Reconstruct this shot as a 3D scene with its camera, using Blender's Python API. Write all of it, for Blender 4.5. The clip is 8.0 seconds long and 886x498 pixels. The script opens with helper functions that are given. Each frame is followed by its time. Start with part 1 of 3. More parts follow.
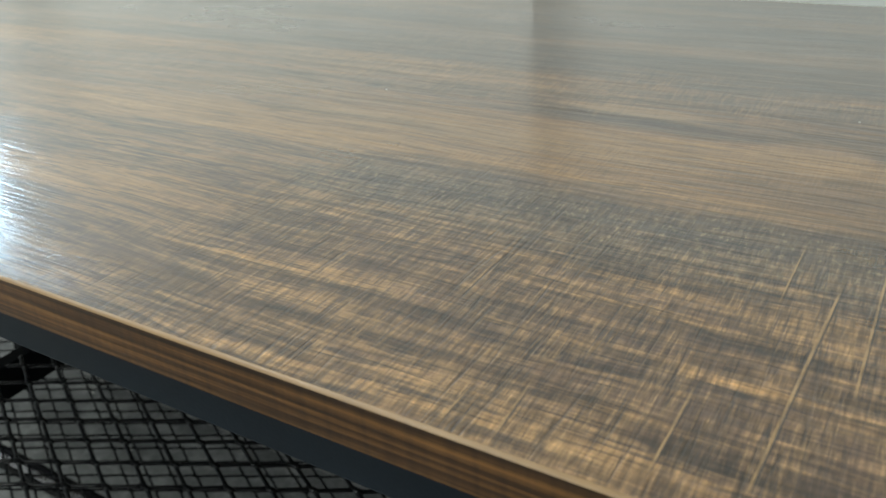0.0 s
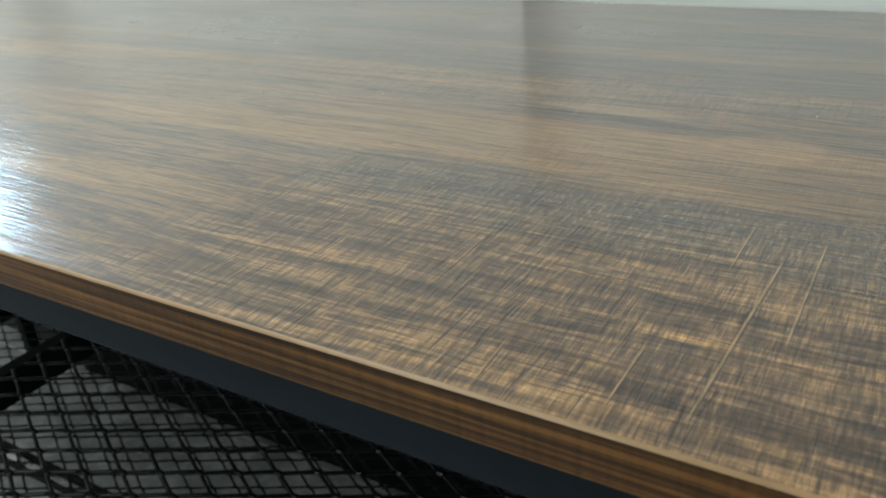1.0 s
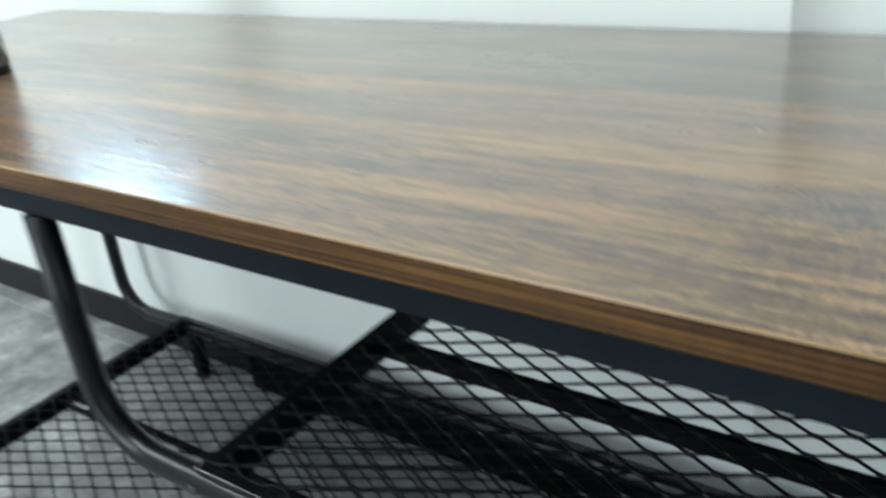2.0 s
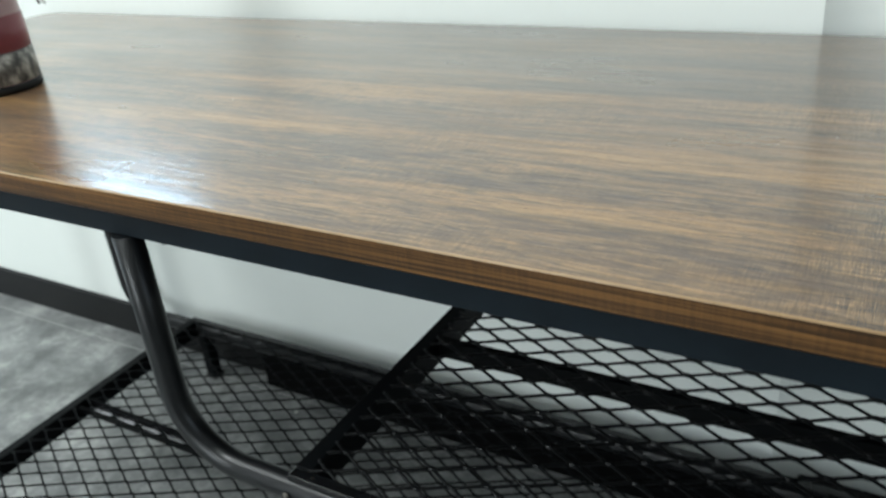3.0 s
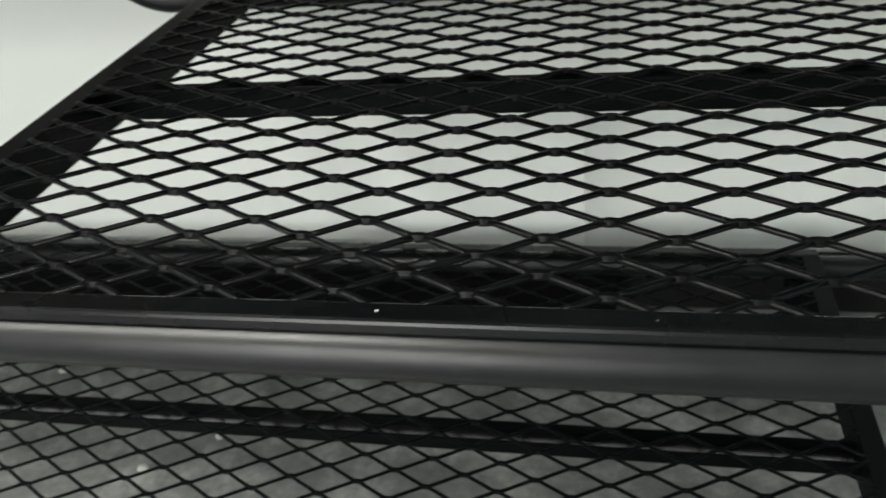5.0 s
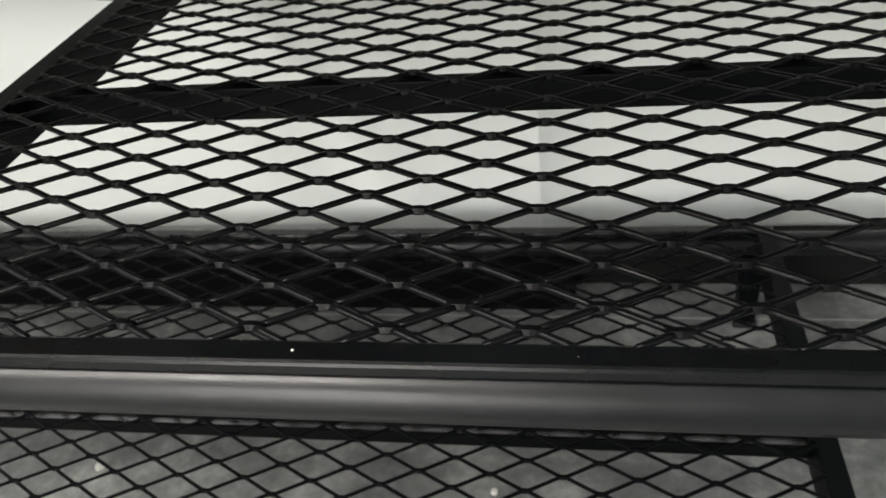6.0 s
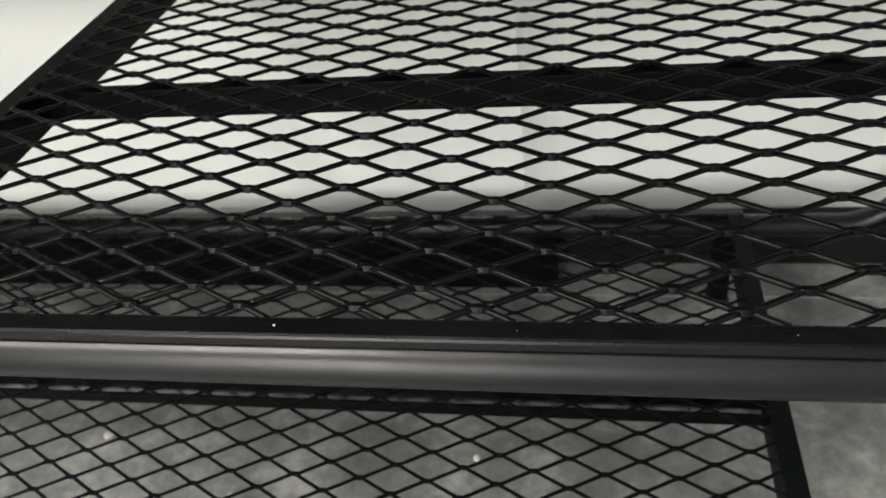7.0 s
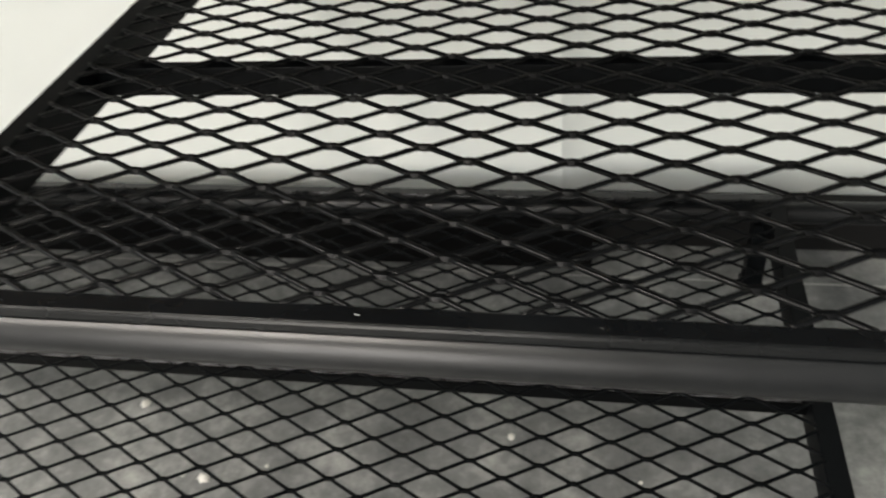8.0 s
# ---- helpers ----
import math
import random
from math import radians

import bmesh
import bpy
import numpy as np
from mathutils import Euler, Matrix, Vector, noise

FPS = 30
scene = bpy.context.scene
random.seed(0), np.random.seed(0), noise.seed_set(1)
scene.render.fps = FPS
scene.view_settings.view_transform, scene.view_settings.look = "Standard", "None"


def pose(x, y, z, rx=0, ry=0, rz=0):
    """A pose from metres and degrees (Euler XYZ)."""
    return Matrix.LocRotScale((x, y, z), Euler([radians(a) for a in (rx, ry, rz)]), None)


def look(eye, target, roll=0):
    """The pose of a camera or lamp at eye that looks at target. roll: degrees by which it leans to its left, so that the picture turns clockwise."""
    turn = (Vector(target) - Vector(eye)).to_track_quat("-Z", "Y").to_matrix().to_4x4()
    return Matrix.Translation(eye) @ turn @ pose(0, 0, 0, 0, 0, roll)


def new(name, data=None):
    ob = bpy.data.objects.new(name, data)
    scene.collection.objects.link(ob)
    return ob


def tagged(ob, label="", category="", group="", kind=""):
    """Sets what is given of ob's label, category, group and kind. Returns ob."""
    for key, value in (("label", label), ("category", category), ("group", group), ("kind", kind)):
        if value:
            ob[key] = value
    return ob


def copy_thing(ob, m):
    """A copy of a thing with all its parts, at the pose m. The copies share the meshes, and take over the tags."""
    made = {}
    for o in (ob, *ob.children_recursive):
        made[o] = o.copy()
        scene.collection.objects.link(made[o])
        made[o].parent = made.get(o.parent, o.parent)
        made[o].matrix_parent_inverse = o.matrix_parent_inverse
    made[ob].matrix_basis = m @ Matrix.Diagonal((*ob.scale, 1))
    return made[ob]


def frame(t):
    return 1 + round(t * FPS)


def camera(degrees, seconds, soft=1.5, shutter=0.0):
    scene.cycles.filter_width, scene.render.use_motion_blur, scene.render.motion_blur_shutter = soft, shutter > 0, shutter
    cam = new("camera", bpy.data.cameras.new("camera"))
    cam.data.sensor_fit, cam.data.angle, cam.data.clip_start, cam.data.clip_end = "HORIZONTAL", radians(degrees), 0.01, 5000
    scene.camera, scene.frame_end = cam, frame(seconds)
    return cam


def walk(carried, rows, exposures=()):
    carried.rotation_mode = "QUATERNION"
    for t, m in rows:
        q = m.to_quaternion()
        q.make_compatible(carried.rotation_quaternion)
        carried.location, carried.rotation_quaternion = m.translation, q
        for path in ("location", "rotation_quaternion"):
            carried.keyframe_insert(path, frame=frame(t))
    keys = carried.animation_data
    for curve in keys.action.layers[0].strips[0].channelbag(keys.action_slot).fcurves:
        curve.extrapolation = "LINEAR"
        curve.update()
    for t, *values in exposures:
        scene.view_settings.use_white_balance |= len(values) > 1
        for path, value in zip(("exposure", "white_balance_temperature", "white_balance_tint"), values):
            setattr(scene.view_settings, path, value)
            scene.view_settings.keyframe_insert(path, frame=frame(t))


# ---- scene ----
cam = camera(56.71, 8.0, soft=1.5, shutter=0.5)
cam.data.dof.use_dof = True
cam.data.dof.focus_distance = 0.31
cam.data.dof.aperture_fstop = 21.0
ROWS = [
    (0.0, pose(0.5919, -0.1275, 0.7474, 62.01, 3.42, 30.86)),
    (0.5, pose(0.6006, -0.1392, 0.7511, 62.85, 3.57, 31.62)),
    (1.0, pose(0.6136, -0.1527, 0.7520, 62.82, 4.13, 30.77)),
    (1.2, pose(0.5907, -0.1613, 0.7532, 62.86, 4.46, 30.82)),
    (1.5, pose(0.5349, -0.1901, 0.7431, 63.39, 4.89, 31.21)),
    (1.8, pose(0.4870, -0.2319, 0.7554, 63.94, 5.05, 32.49)),
    (2.0, pose(0.4518, -0.2721, 0.7842, 64.27, 5.14, 33.48)),
    (2.2, pose(0.4300, -0.2921, 0.8200, 65.14, 4.86, 34.54)),
    (3.3, pose(0.3621, -0.3559, 0.8205, 60.80, 5.70, 26.44)),
    (3.5, pose(0.3507, -0.3703, 0.7982, 59.75, 6.01, 24.22)),
    (3.7, pose(0.3352, -0.3658, 0.7462, 59.88, 6.21, 22.06)),
    (3.8, pose(0.3267, -0.3394, 0.7092, 59.82, 6.70, 21.82)),
    (4.0, pose(0.3007, -0.3050, 0.6500, 59.38, 6.10, 18.93)),
    (4.5, pose(0.3025, -0.2497, 0.6327, 58.39, 5.91, 13.85)),
    (5.0, pose(0.3154, -0.1982, 0.5583, 56.35, 5.76, 10.15)),
    (5.2, pose(0.3250, -0.1872, 0.5577, 55.54, 5.95, 9.70)),
    (6.3, pose(0.3386, -0.1724, 0.5759, 52.47, 6.18, 7.55)),
    (6.5, pose(0.3463, -0.1758, 0.5788, 51.97, 6.20, 7.64)),
    (7.0, pose(0.3567, -0.2010, 0.5980, 51.67, 6.39, 8.07)),
    (7.5, pose(0.3677, -0.1765, 0.5947, 51.47, 6.31, 8.30)),
    (7.7, pose(0.3578, -0.1864, 0.5862, 50.83, 6.36, 8.80)),
    (8.0, pose(0.3282, -0.2007, 0.6092, 49.65, 5.61, 9.37)),
]
walk(cam, ROWS, exposures=[(0.0, -1.12, 6300, 3), (1.0, -1.24, 6240, 3), (1.5, -1.08, 6130, 2), (2.0, -0.84, 5880, 2), (2.2, -1.08, 5950, 2), (3.3, -0.84, 6080, 3), (3.5, -0.77, 6130, 3), (4.0, -0.72, 6400, 0), (4.5, -0.62, 6540, 2), (5.2, -0.16, 6720, 9), (6.5, -0.06, 6860, 12), (8.0, 0.0, 7050, 12)])

# ---- plan, in metres: x along the table, y towards the wall, z up ----
H = 0.616            # top of the table
BOARD = 0.0177       # thickness of its board
RAIL = 0.0216        # height of the steel rail under it
DEPTH = 0.50
TOP_X0, TOP_X1 = -0.835, 0.69
WALL_Y = 0.5116
STEP_X, STEP = 0.288, 0.018
BASE_H = 0.0675      # baseboard
UP_Z, UP_X0, UP_X1, UP_Y0, UP_Y1 = 0.389, 0.0, 0.60, 0.0066, 0.4517
LO_Z, LO_X0, LO_X1, LO_Y0, LO_Y1 = 0.1126, -0.645, 0.4986, -0.0095, 0.4667
TUBE_R = 0.0111

# ---- light ----
world = bpy.data.worlds.new("world")
scene.world = world
world.use_nodes = True
nt = world.node_tree
sky = nt.nodes.new("ShaderNodeTexSky")
sky.sky_type = "NISHITA"
sky.sun_disc = False
sky.sun_elevation, sky.sun_rotation = radians(40), radians(200)
nt.links.new(sky.outputs[0], nt.nodes["Background"].inputs[0])
nt.nodes["Background"].inputs[1].default_value = 0.12


def area_lamp(name, eye, target, sx, sy, watts, colour):
    data = bpy.data.lights.new(name, "AREA")
    data.shape, data.size, data.size_y, data.energy, data.color = "RECTANGLE", sx, sy, watts, colour
    ob = new(name, data)
    ob.matrix_world = look(eye, target)
    return ob


area_lamp("window_light_west", (-4.33, -1.05, 1.25), (0.2, 0.1, 0.4), 2.2, 2.1, 60, (0.92, 0.97, 1.0))
area_lamp("window_light_south", (-1.25, -4.93, 1.40), (-0.6, 0.0, 0.5), 2.0, 2.2, 150, (0.98, 0.99, 1.0))
# added fill to brighten the right side; no window is known there
area_lamp("fill_light_east", (2.13, -1.1, 1.2), (0.4, 0.3, 0.1), 1.3, 1.7, 10, (0.95, 0.98, 1.0))
area_lamp("window_light_rear", (-1.02, 0.655, 1.15), (0.2, 0.0, 0.616), 0.22, 0.18, 4.8, (0.55, 0.77, 1.0))
PANELS = ((-0.75, -0.80, 68), (-2.12, -0.70, 68), (-1.30, -3.90, 140))
for px_, py_, watts in PANELS:
    area_lamp("ceiling_panel_light", (px_, py_, 2.555), (px_, py_, 0.0), 0.55, 0.55, watts, (1.0, 0.98, 0.95))


# ---- materials ----
def material(name):
    m = bpy.data.materials.new(name)
    m.use_nodes = True
    return m, m.node_tree, m.node_tree.nodes["Principled BSDF"]


def ramp(t, fac, stops):
    n = t.nodes.new("ShaderNodeValToRGB")
    while len(n.color_ramp.elements) < len(stops):
        n.color_ramp.elements.new(0.5)
    for e, (p, c) in zip(n.color_ramp.elements, stops):
        e.position, e.color = p, (*c, 1) if len(c) == 3 else c
    t.links.new(fac, n.inputs[0])
    return n.outputs[0]


def grey(v):
    return (v, v, v)


def coords(t, scale, kind="Object", turn=0.0, shift=(0, 0, 0)):
    tc = t.nodes.new("ShaderNodeTexCoord")
    mp = t.nodes.new("ShaderNodeMapping")
    mp.inputs["Scale"].default_value = scale
    mp.inputs["Rotation"].default_value = (0, 0, radians(turn))
    mp.inputs["Location"].default_value = shift
    t.links.new(tc.outputs[kind], mp.inputs[0])
    return mp.outputs[0]


def noise_tex(t, vec, scale, detail=4.0, rough=0.55, dist=0.0):
    n = t.nodes.new("ShaderNodeTexNoise")
    n.inputs["Scale"].default_value, n.inputs["Detail"].default_value = scale, detail
    n.inputs["Roughness"].default_value, n.inputs["Distortion"].default_value = rough, dist
    t.links.new(vec, n.inputs["Vector"])
    return n.outputs[0]


def mix(t, fac, a, b, kind="MIX"):
    n = t.nodes.new("ShaderNodeMix")
    n.data_type, n.blend_type = "RGBA", kind
    for s, v in ((n.inputs[0], fac), (n.inputs[6], a), (n.inputs[7], b)):
        if hasattr(v, "is_output"):
            t.links.new(v, s)
        elif isinstance(v, (int, float)):
            s.default_value = v
        else:
            s.default_value = (*v, 1)
    return n.outputs[2]


def maths(t, op, a, b=0.0):
    n = t.nodes.new("ShaderNodeMath")
    n.operation = op
    for s, v in zip(n.inputs, (a, b)):
        if hasattr(v, "is_output"):
            t.links.new(v, s)
        else:
            s.default_value = v
    return n.outputs[0]


def bump(t, height, strength, dist, bsdf):
    n = t.nodes.new("ShaderNodeBump")
    n.inputs["Strength"].default_value, n.inputs["Distance"].default_value = strength, dist
    t.links.new(height, n.inputs["Height"])
    t.links.new(n.outputs[0], bsdf.inputs["Normal"])


def wood_laminate():
    m, t, b = material("wood_laminate")
    warp = noise_tex(t, coords(t, (3.0, 9, 9)), 1.0, 3, 0.5)
    tc = t.nodes.new("ShaderNodeTexCoord")
    off = t.nodes.new("ShaderNodeCombineXYZ")
    t.links.new(maths(t, "MULTIPLY", maths(t, "SUBTRACT", warp, 0.5), 0.028), off.inputs[1])
    vec = t.nodes.new("ShaderNodeVectorMath")
    t.links.new(tc.outputs["Object"], vec.inputs[0])
    t.links.new(off.outputs[0], vec.inputs[1])
    sep = t.nodes.new("ShaderNodeSeparateXYZ")
    t.links.new(tc.outputs["Object"], sep.inputs[0])
    px, py = sep.outputs[0], sep.outputs[1]

    def stretched(scale, shift=(0, 0, 0)):
        mp = t.nodes.new("ShaderNodeMapping")
        mp.inputs["Scale"].default_value, mp.inputs["Location"].default_value = scale, shift
        t.links.new(vec.outputs[0], mp.inputs[0])
        return mp.outputs[0]

    def thin_lines(scale, turn, shift, width):
        n = noise_tex(t, coords(t, scale, turn=turn, shift=shift), 1.0, 1, 0.5)
        return ramp(t, maths(t, "ABSOLUTE", maths(t, "SUBTRACT", n, 0.5)), [(0.0, grey(1)), (width, grey(0))])

    def times(*vals):
        out = vals[0]
        for v in vals[1:]:
            out = maths(t, "MULTIPLY", out, v)
        return out

    # grain along the board, in four widths
    wide = noise_tex(t, stretched((4.0, 36, 36), (1.7, 0.4, 0)), 1.0, 2, 0.5)
    mid = noise_tex(t, stretched((11, 130, 130), (3.1, 0, 0)), 1.0, 3, 0.6)
    fine = noise_tex(t, stretched((55, 560, 560), (0, 7.7, 0)), 1.0, 2, 0.65)
    dots = noise_tex(t, stretched((260, 640, 640)), 1.0, 2, 0.6)
    g = maths(t, "ADD", maths(t, "MULTIPLY", wide, 0.34), maths(t, "ADD", maths(t, "MULTIPLY", mid, 0.36), maths(t, "MULTIPLY", fine, 0.30)))
    g = maths(t, "ADD", g, maths(t, "MULTIPLY", maths(t, "SUBTRACT", dots, 0.5), 0.16))
    c = ramp(t, g, [(0.38, (0.082, 0.050, 0.035)), (0.45, (0.142, 0.085, 0.050)), (0.50, (0.232, 0.138, 0.066)), (0.55, (0.320, 0.188, 0.081)), (0.64, (0.45, 0.262, 0.105))])
    pores = ramp(t, noise_tex(t, stretched((24, 420, 420), (9, 2, 0)), 1.0, 2, 0.5), [(0.33, grey(1)), (0.42, grey(0))])
    c = mix(t, times(pores, 0.55), c, (0.040, 0.031, 0.028))
    veins = noise_tex(t, stretched((8, 120, 120), (2, 5, 0)), 1.0, 2, 0.5)
    veins = ramp(t, maths(t, "ABSOLUTE", maths(t, "SUBTRACT", veins, 0.5)), [(0.0, grey(1)), (0.03, grey(0))])
    broken = ramp(t, noise_tex(t, coords(t, (18, 60, 60), shift=(2, 3, 0)), 1.0, 3, 0.6), [(0.38, grey(0)), (0.52, grey(1))])
    c = mix(t, times(veins, broken, 1.0), c, (0.024, 0.020, 0.018))
    wob = maths(t, "MULTIPLY", maths(t, "SUBTRACT", noise_tex(t, coords(t, (14, 40, 40)), 1.0, 3, 0.6), 0.5), 0.12)
    in_x = ramp(t, maths(t, "ADD", px, wob), [(0.335, grey(0)), (0.385, grey(1))])
    in_y = ramp(t, maths(t, "ADD", py, maths(t, "MULTIPLY", wob, 0.4)), [(0.120, grey(1)), (0.160, grey(0))])
    worn = times(in_x, in_y)
    # away from the worn patch the print is calmer, in broad bands of tan and grey-brown
    broad = ramp(t, noise_tex(t, stretched((2.4, 30, 30), (5.3, 2.2, 0)), 1.0, 2, 0.5), [(0.36, (0.092, 0.066, 0.056)), (0.47, (0.150, 0.097, 0.064)), (0.54, (0.225, 0.134, 0.066)), (0.66, (0.330, 0.196, 0.088))])
    front = ramp(t, maths(t, "ADD", py, times(wob, 0.4)), [(0.10, grey(1)), (0.17, grey(0))])
    c = mix(t, maths(t, "SUBTRACT", 0.66, maths(t, "ADD", times(front, 0.26), times(worn, 0.26))), c, broad)
    # a pale lens of grain over a dark arc, and pale patches
    for cx, cy, rx, ry, col, k in ((0.462, 0.229, 0.055, 0.0075, (0.036, 0.030, 0.028), 0.6), (0.468, 0.241, 0.050, 0.0070, (0.31, 0.20, 0.105), 0.75), (0.555, 0.214, 0.026, 0.014, (0.33, 0.20, 0.095), 0.6), (0.39, 0.185, 0.10, 0.012, (0.29, 0.185, 0.09), 0.45)):
        dx = maths(t, "DIVIDE", maths(t, "SUBTRACT", px, cx), rx)
        dy = maths(t, "DIVIDE", maths(t, "ADD", maths(t, "SUBTRACT", py, cy), maths(t, "MULTIPLY", wob, 0.06)), ry)
        rr = maths(t, "ADD", times(dx, dx), times(dy, dy))
        c = mix(t, times(ramp(t, rr, [(0.35, grey(1)), (1.0, grey(0))]), k), c, col)
    # saw marks across the grain, dense in one worn patch near the front edge and faint in others
    patch = noise_tex(t, coords(t, (5, 14, 14), shift=(0.2, 0.55, 0)), 1.0, 2, 0.5)
    where = maths(t, "MAXIMUM", worn, ramp(t, patch, [(0.50, grey(0.06)), (0.68, grey(0.55))]))
    gaps_a = ramp(t, noise_tex(t, coords(t, (60, 34, 34)), 1.0, 2, 0.6), [(0.42, grey(0)), (0.56, grey(1))])
    gaps_b = ramp(t, noise_tex(t, coords(t, (60, 34, 34), shift=(4, 2, 0)), 1.0, 2, 0.6), [(0.42, grey(0)), (0.56, grey(1))])
    dark_a = thin_lines((250, 9, 9), -4, (0, 0, 0), 0.024)
    wide_a = ramp(t, noise_tex(t, coords(t, (330, 10, 10), turn=-4, shift=(11, 4, 0)), 1.0, 2, 0.5), [(0.50, grey(0)), (0.60, grey(1))])
    dark_b = thin_lines((520, 26, 26), -6, (3, 1, 0), 0.036)
    pale_a = thin_lines((290, 12, 12), -4, (7, 3, 0), 0.020)
    pale_b = thin_lines((480, 22, 22), -3, (1, 8, 0), 0.040)
    c = mix(t, times(wide_a, gaps_a, where, 0.28), c, (0.37, 0.225, 0.098))
    c = mix(t, times(pale_b, gaps_a, where, 0.48), c, (0.36, 0.218, 0.094))
    c = mix(t, times(dark_b, gaps_b, where, 0.65), c, (0.076, 0.048, 0.033))
    c = mix(t, times(pale_a, gaps_b, where, 0.5), c, (0.36, 0.225, 0.105))
    c = mix(t, times(dark_a, maths(t, "ADD", times(gaps_a, 0.6), 0.4), where, 0.9), c, (0.046, 0.032, 0.025))
    # irregular dark streaks along the grain, a hand's width long
    streak = noise_tex(t, stretched((6.5, 125, 125), (8, 4, 0)), 1.0, 3, 0.6)
    c = mix(t, maths(t, "ADD", times(worn, 0.62), 0.34), c, ramp(t, streak, [(0.38, (0.36, 0.35, 0.37)), (0.46, (0.82, 0.80, 0.80)), (0.54, grey(1.1)), (0.64, (1.38, 1.34, 1.25))]), "MULTIPLY")
    # a dense fine hatch of short cuts over the saw marks, and hair lines along the grain
    fine_dark = thin_lines((1050, 34, 34), -5, (5, 2, 0), 0.055)
    fine_pale = thin_lines((980, 40, 40), -3, (2, 9, 0), 0.050)
    c = mix(t, times(fine_pale, gaps_a, where, 0.45), c, (0.40, 0.250, 0.112))
    c = mix(t, times(fine_dark, gaps_b, where, 0.55), c, (0.078, 0.048, 0.032))
    hair = noise_tex(t, stretched((9, 330, 330), (4, 1, 0)), 1.0, 2, 0.5)
    hair = ramp(t, maths(t, "ABSOLUTE", maths(t, "SUBTRACT", hair, 0.5)), [(0.0, grey(1)), (0.035, grey(0))])
    torn = ramp(t, noise_tex(t, coords(t, (34, 90, 90), shift=(6, 1, 0)), 1.0, 2, 0.6), [(0.46, grey(0)), (0.58, grey(1))])
    c = mix(t, times(hair, torn, maths(t, "ADD", times(front, 0.40), 0.45)), c, (0.050, 0.033, 0.024))
    # dark weathered band behind the patch, with short slanting flecks
    band = ramp(t, maths(t, "ADD", py, maths(t, "MULTIPLY", wob, 0.25)), [(0.088, grey(0)), (0.112, grey(1)), (0.132, grey(1)), (0.150, grey(0))])
    c = mix(t, times(band, in_x, 0.58), c, (0.080, 0.069, 0.059))
    fleck = ramp(t, noise_tex(t, coords(t, (560, 300, 300), turn=32), 1.0, 2, 0.5), [(0.57, grey(0)), (0.66, grey(1))])
    c = mix(t, times(fleck, band, in_x, 0.6), c, (0.25, 0.19, 0.11))
    # short bristles across the grain and fine ridges along it
    bristle = noise_tex(t, coords(t, (820, 105, 105), turn=-4, shift=(2, 6, 0)), 1.0, 2, 0.6)
    ridge = noise_tex(t, stretched((38, 430, 430), (6, 3, 0)), 1.0, 3, 0.65)
    c = mix(t, maths(t, "ADD", times(where, 0.7), 0.10), c, ramp(t, bristle, [(0.36, grey(0.55)), (0.5, grey(1.0)), (0.64, grey(1.5))]), "MULTIPLY")
    c = mix(t, maths(t, "ADD", times(worn, 0.45), 0.34), c, ramp(t, ridge, [(0.36, grey(0.52)), (0.5, grey(1.0)), (0.64, grey(1.45))]), "MULTIPLY")
    nick = ramp(t, bristle, [(0.40, grey(0.5)), (0.55, grey(1))])
    # long pale scratches with a dark side
    for x0, slope, ya, yb, w in ((0.5735, 0.055, 0.012, 0.112, 0.00045), (0.5535, 0.02, 0.008, 0.046, 0.0004), (0.5180, -0.05, 0.004, 0.030, 0.0004), (0.5630, 0.02, 0.095, 0.132, 0.0003), (0.5890, 0.01, 0.056, 0.128, 0.0004), (0.503, 0.03, 0.004, 0.020, 0.0004)):
        d = maths(t, "SUBTRACT", maths(t, "SUBTRACT", px, x0), maths(t, "MULTIPLY", py, slope))
        ends = times(ramp(t, py, [(ya, grey(0)), (ya + 0.006, grey(1))]), ramp(t, py, [(yb - 0.012, grey(1)), (yb, grey(0))]))
        pale = ramp(t, maths(t, "DIVIDE", maths(t, "ABSOLUTE", d), w * 2), [(0.25, grey(1)), (0.55, grey(0))])
        dark = ramp(t, maths(t, "DIVIDE", maths(t, "ABSOLUTE", maths(t, "SUBTRACT", d, w * 1.5)), w * 2), [(0.15, grey(1)), (0.4, grey(0))])
        c = mix(t, times(dark, ends, 0.75), c, (0.030, 0.025, 0.022))
        c = mix(t, times(pale, ends, nick, 0.9), c, (0.46, 0.29, 0.13))
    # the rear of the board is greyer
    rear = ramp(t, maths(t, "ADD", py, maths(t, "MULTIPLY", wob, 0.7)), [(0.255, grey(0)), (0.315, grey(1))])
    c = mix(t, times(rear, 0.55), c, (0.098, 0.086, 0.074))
    t.links.new(c, b.inputs["Base Color"])
    smear = noise_tex(t, coords(t, (6, 14, 14)), 1.0, 4, 0.6)
    t.links.new(ramp(t, smear, [(0.3, grey(0.26)), (0.7, grey(0.36))]), b.inputs["Roughness"])
    b.inputs["Specular IOR Level"].default_value = 0.36
    b.inputs["Coat Weight"].default_value = 0.9
    t.links.new(ramp(t, smear, [(0.3, grey(0.095)), (0.7, grey(0.15))]), b.inputs["Coat Roughness"])
    wave = noise_tex(t, stretched((10, 165, 165), (5, 1, 0)), 1.0, 3, 0.6)
    cuts = maths(t, "ADD", times(maths(t, "ADD", dark_a, times(dark_b, 0.5)), worn), times(veins, broken, 0.15))
    hgt = maths(t, "SUBTRACT", maths(t, "ADD", wave, maths(t, "ADD", times(ridge, 0.5), times(bristle, worn, 0.4))), times(cuts, 0.45))
    n = t.nodes.new("ShaderNodeBump")
    n.inputs["Strength"].default_value, n.inputs["Distance"].default_value = 0.40, 0.0010
    t.links.new(hgt, n.inputs["Height"])
    t.links.new(n.outputs[0], b.inputs["Normal"])
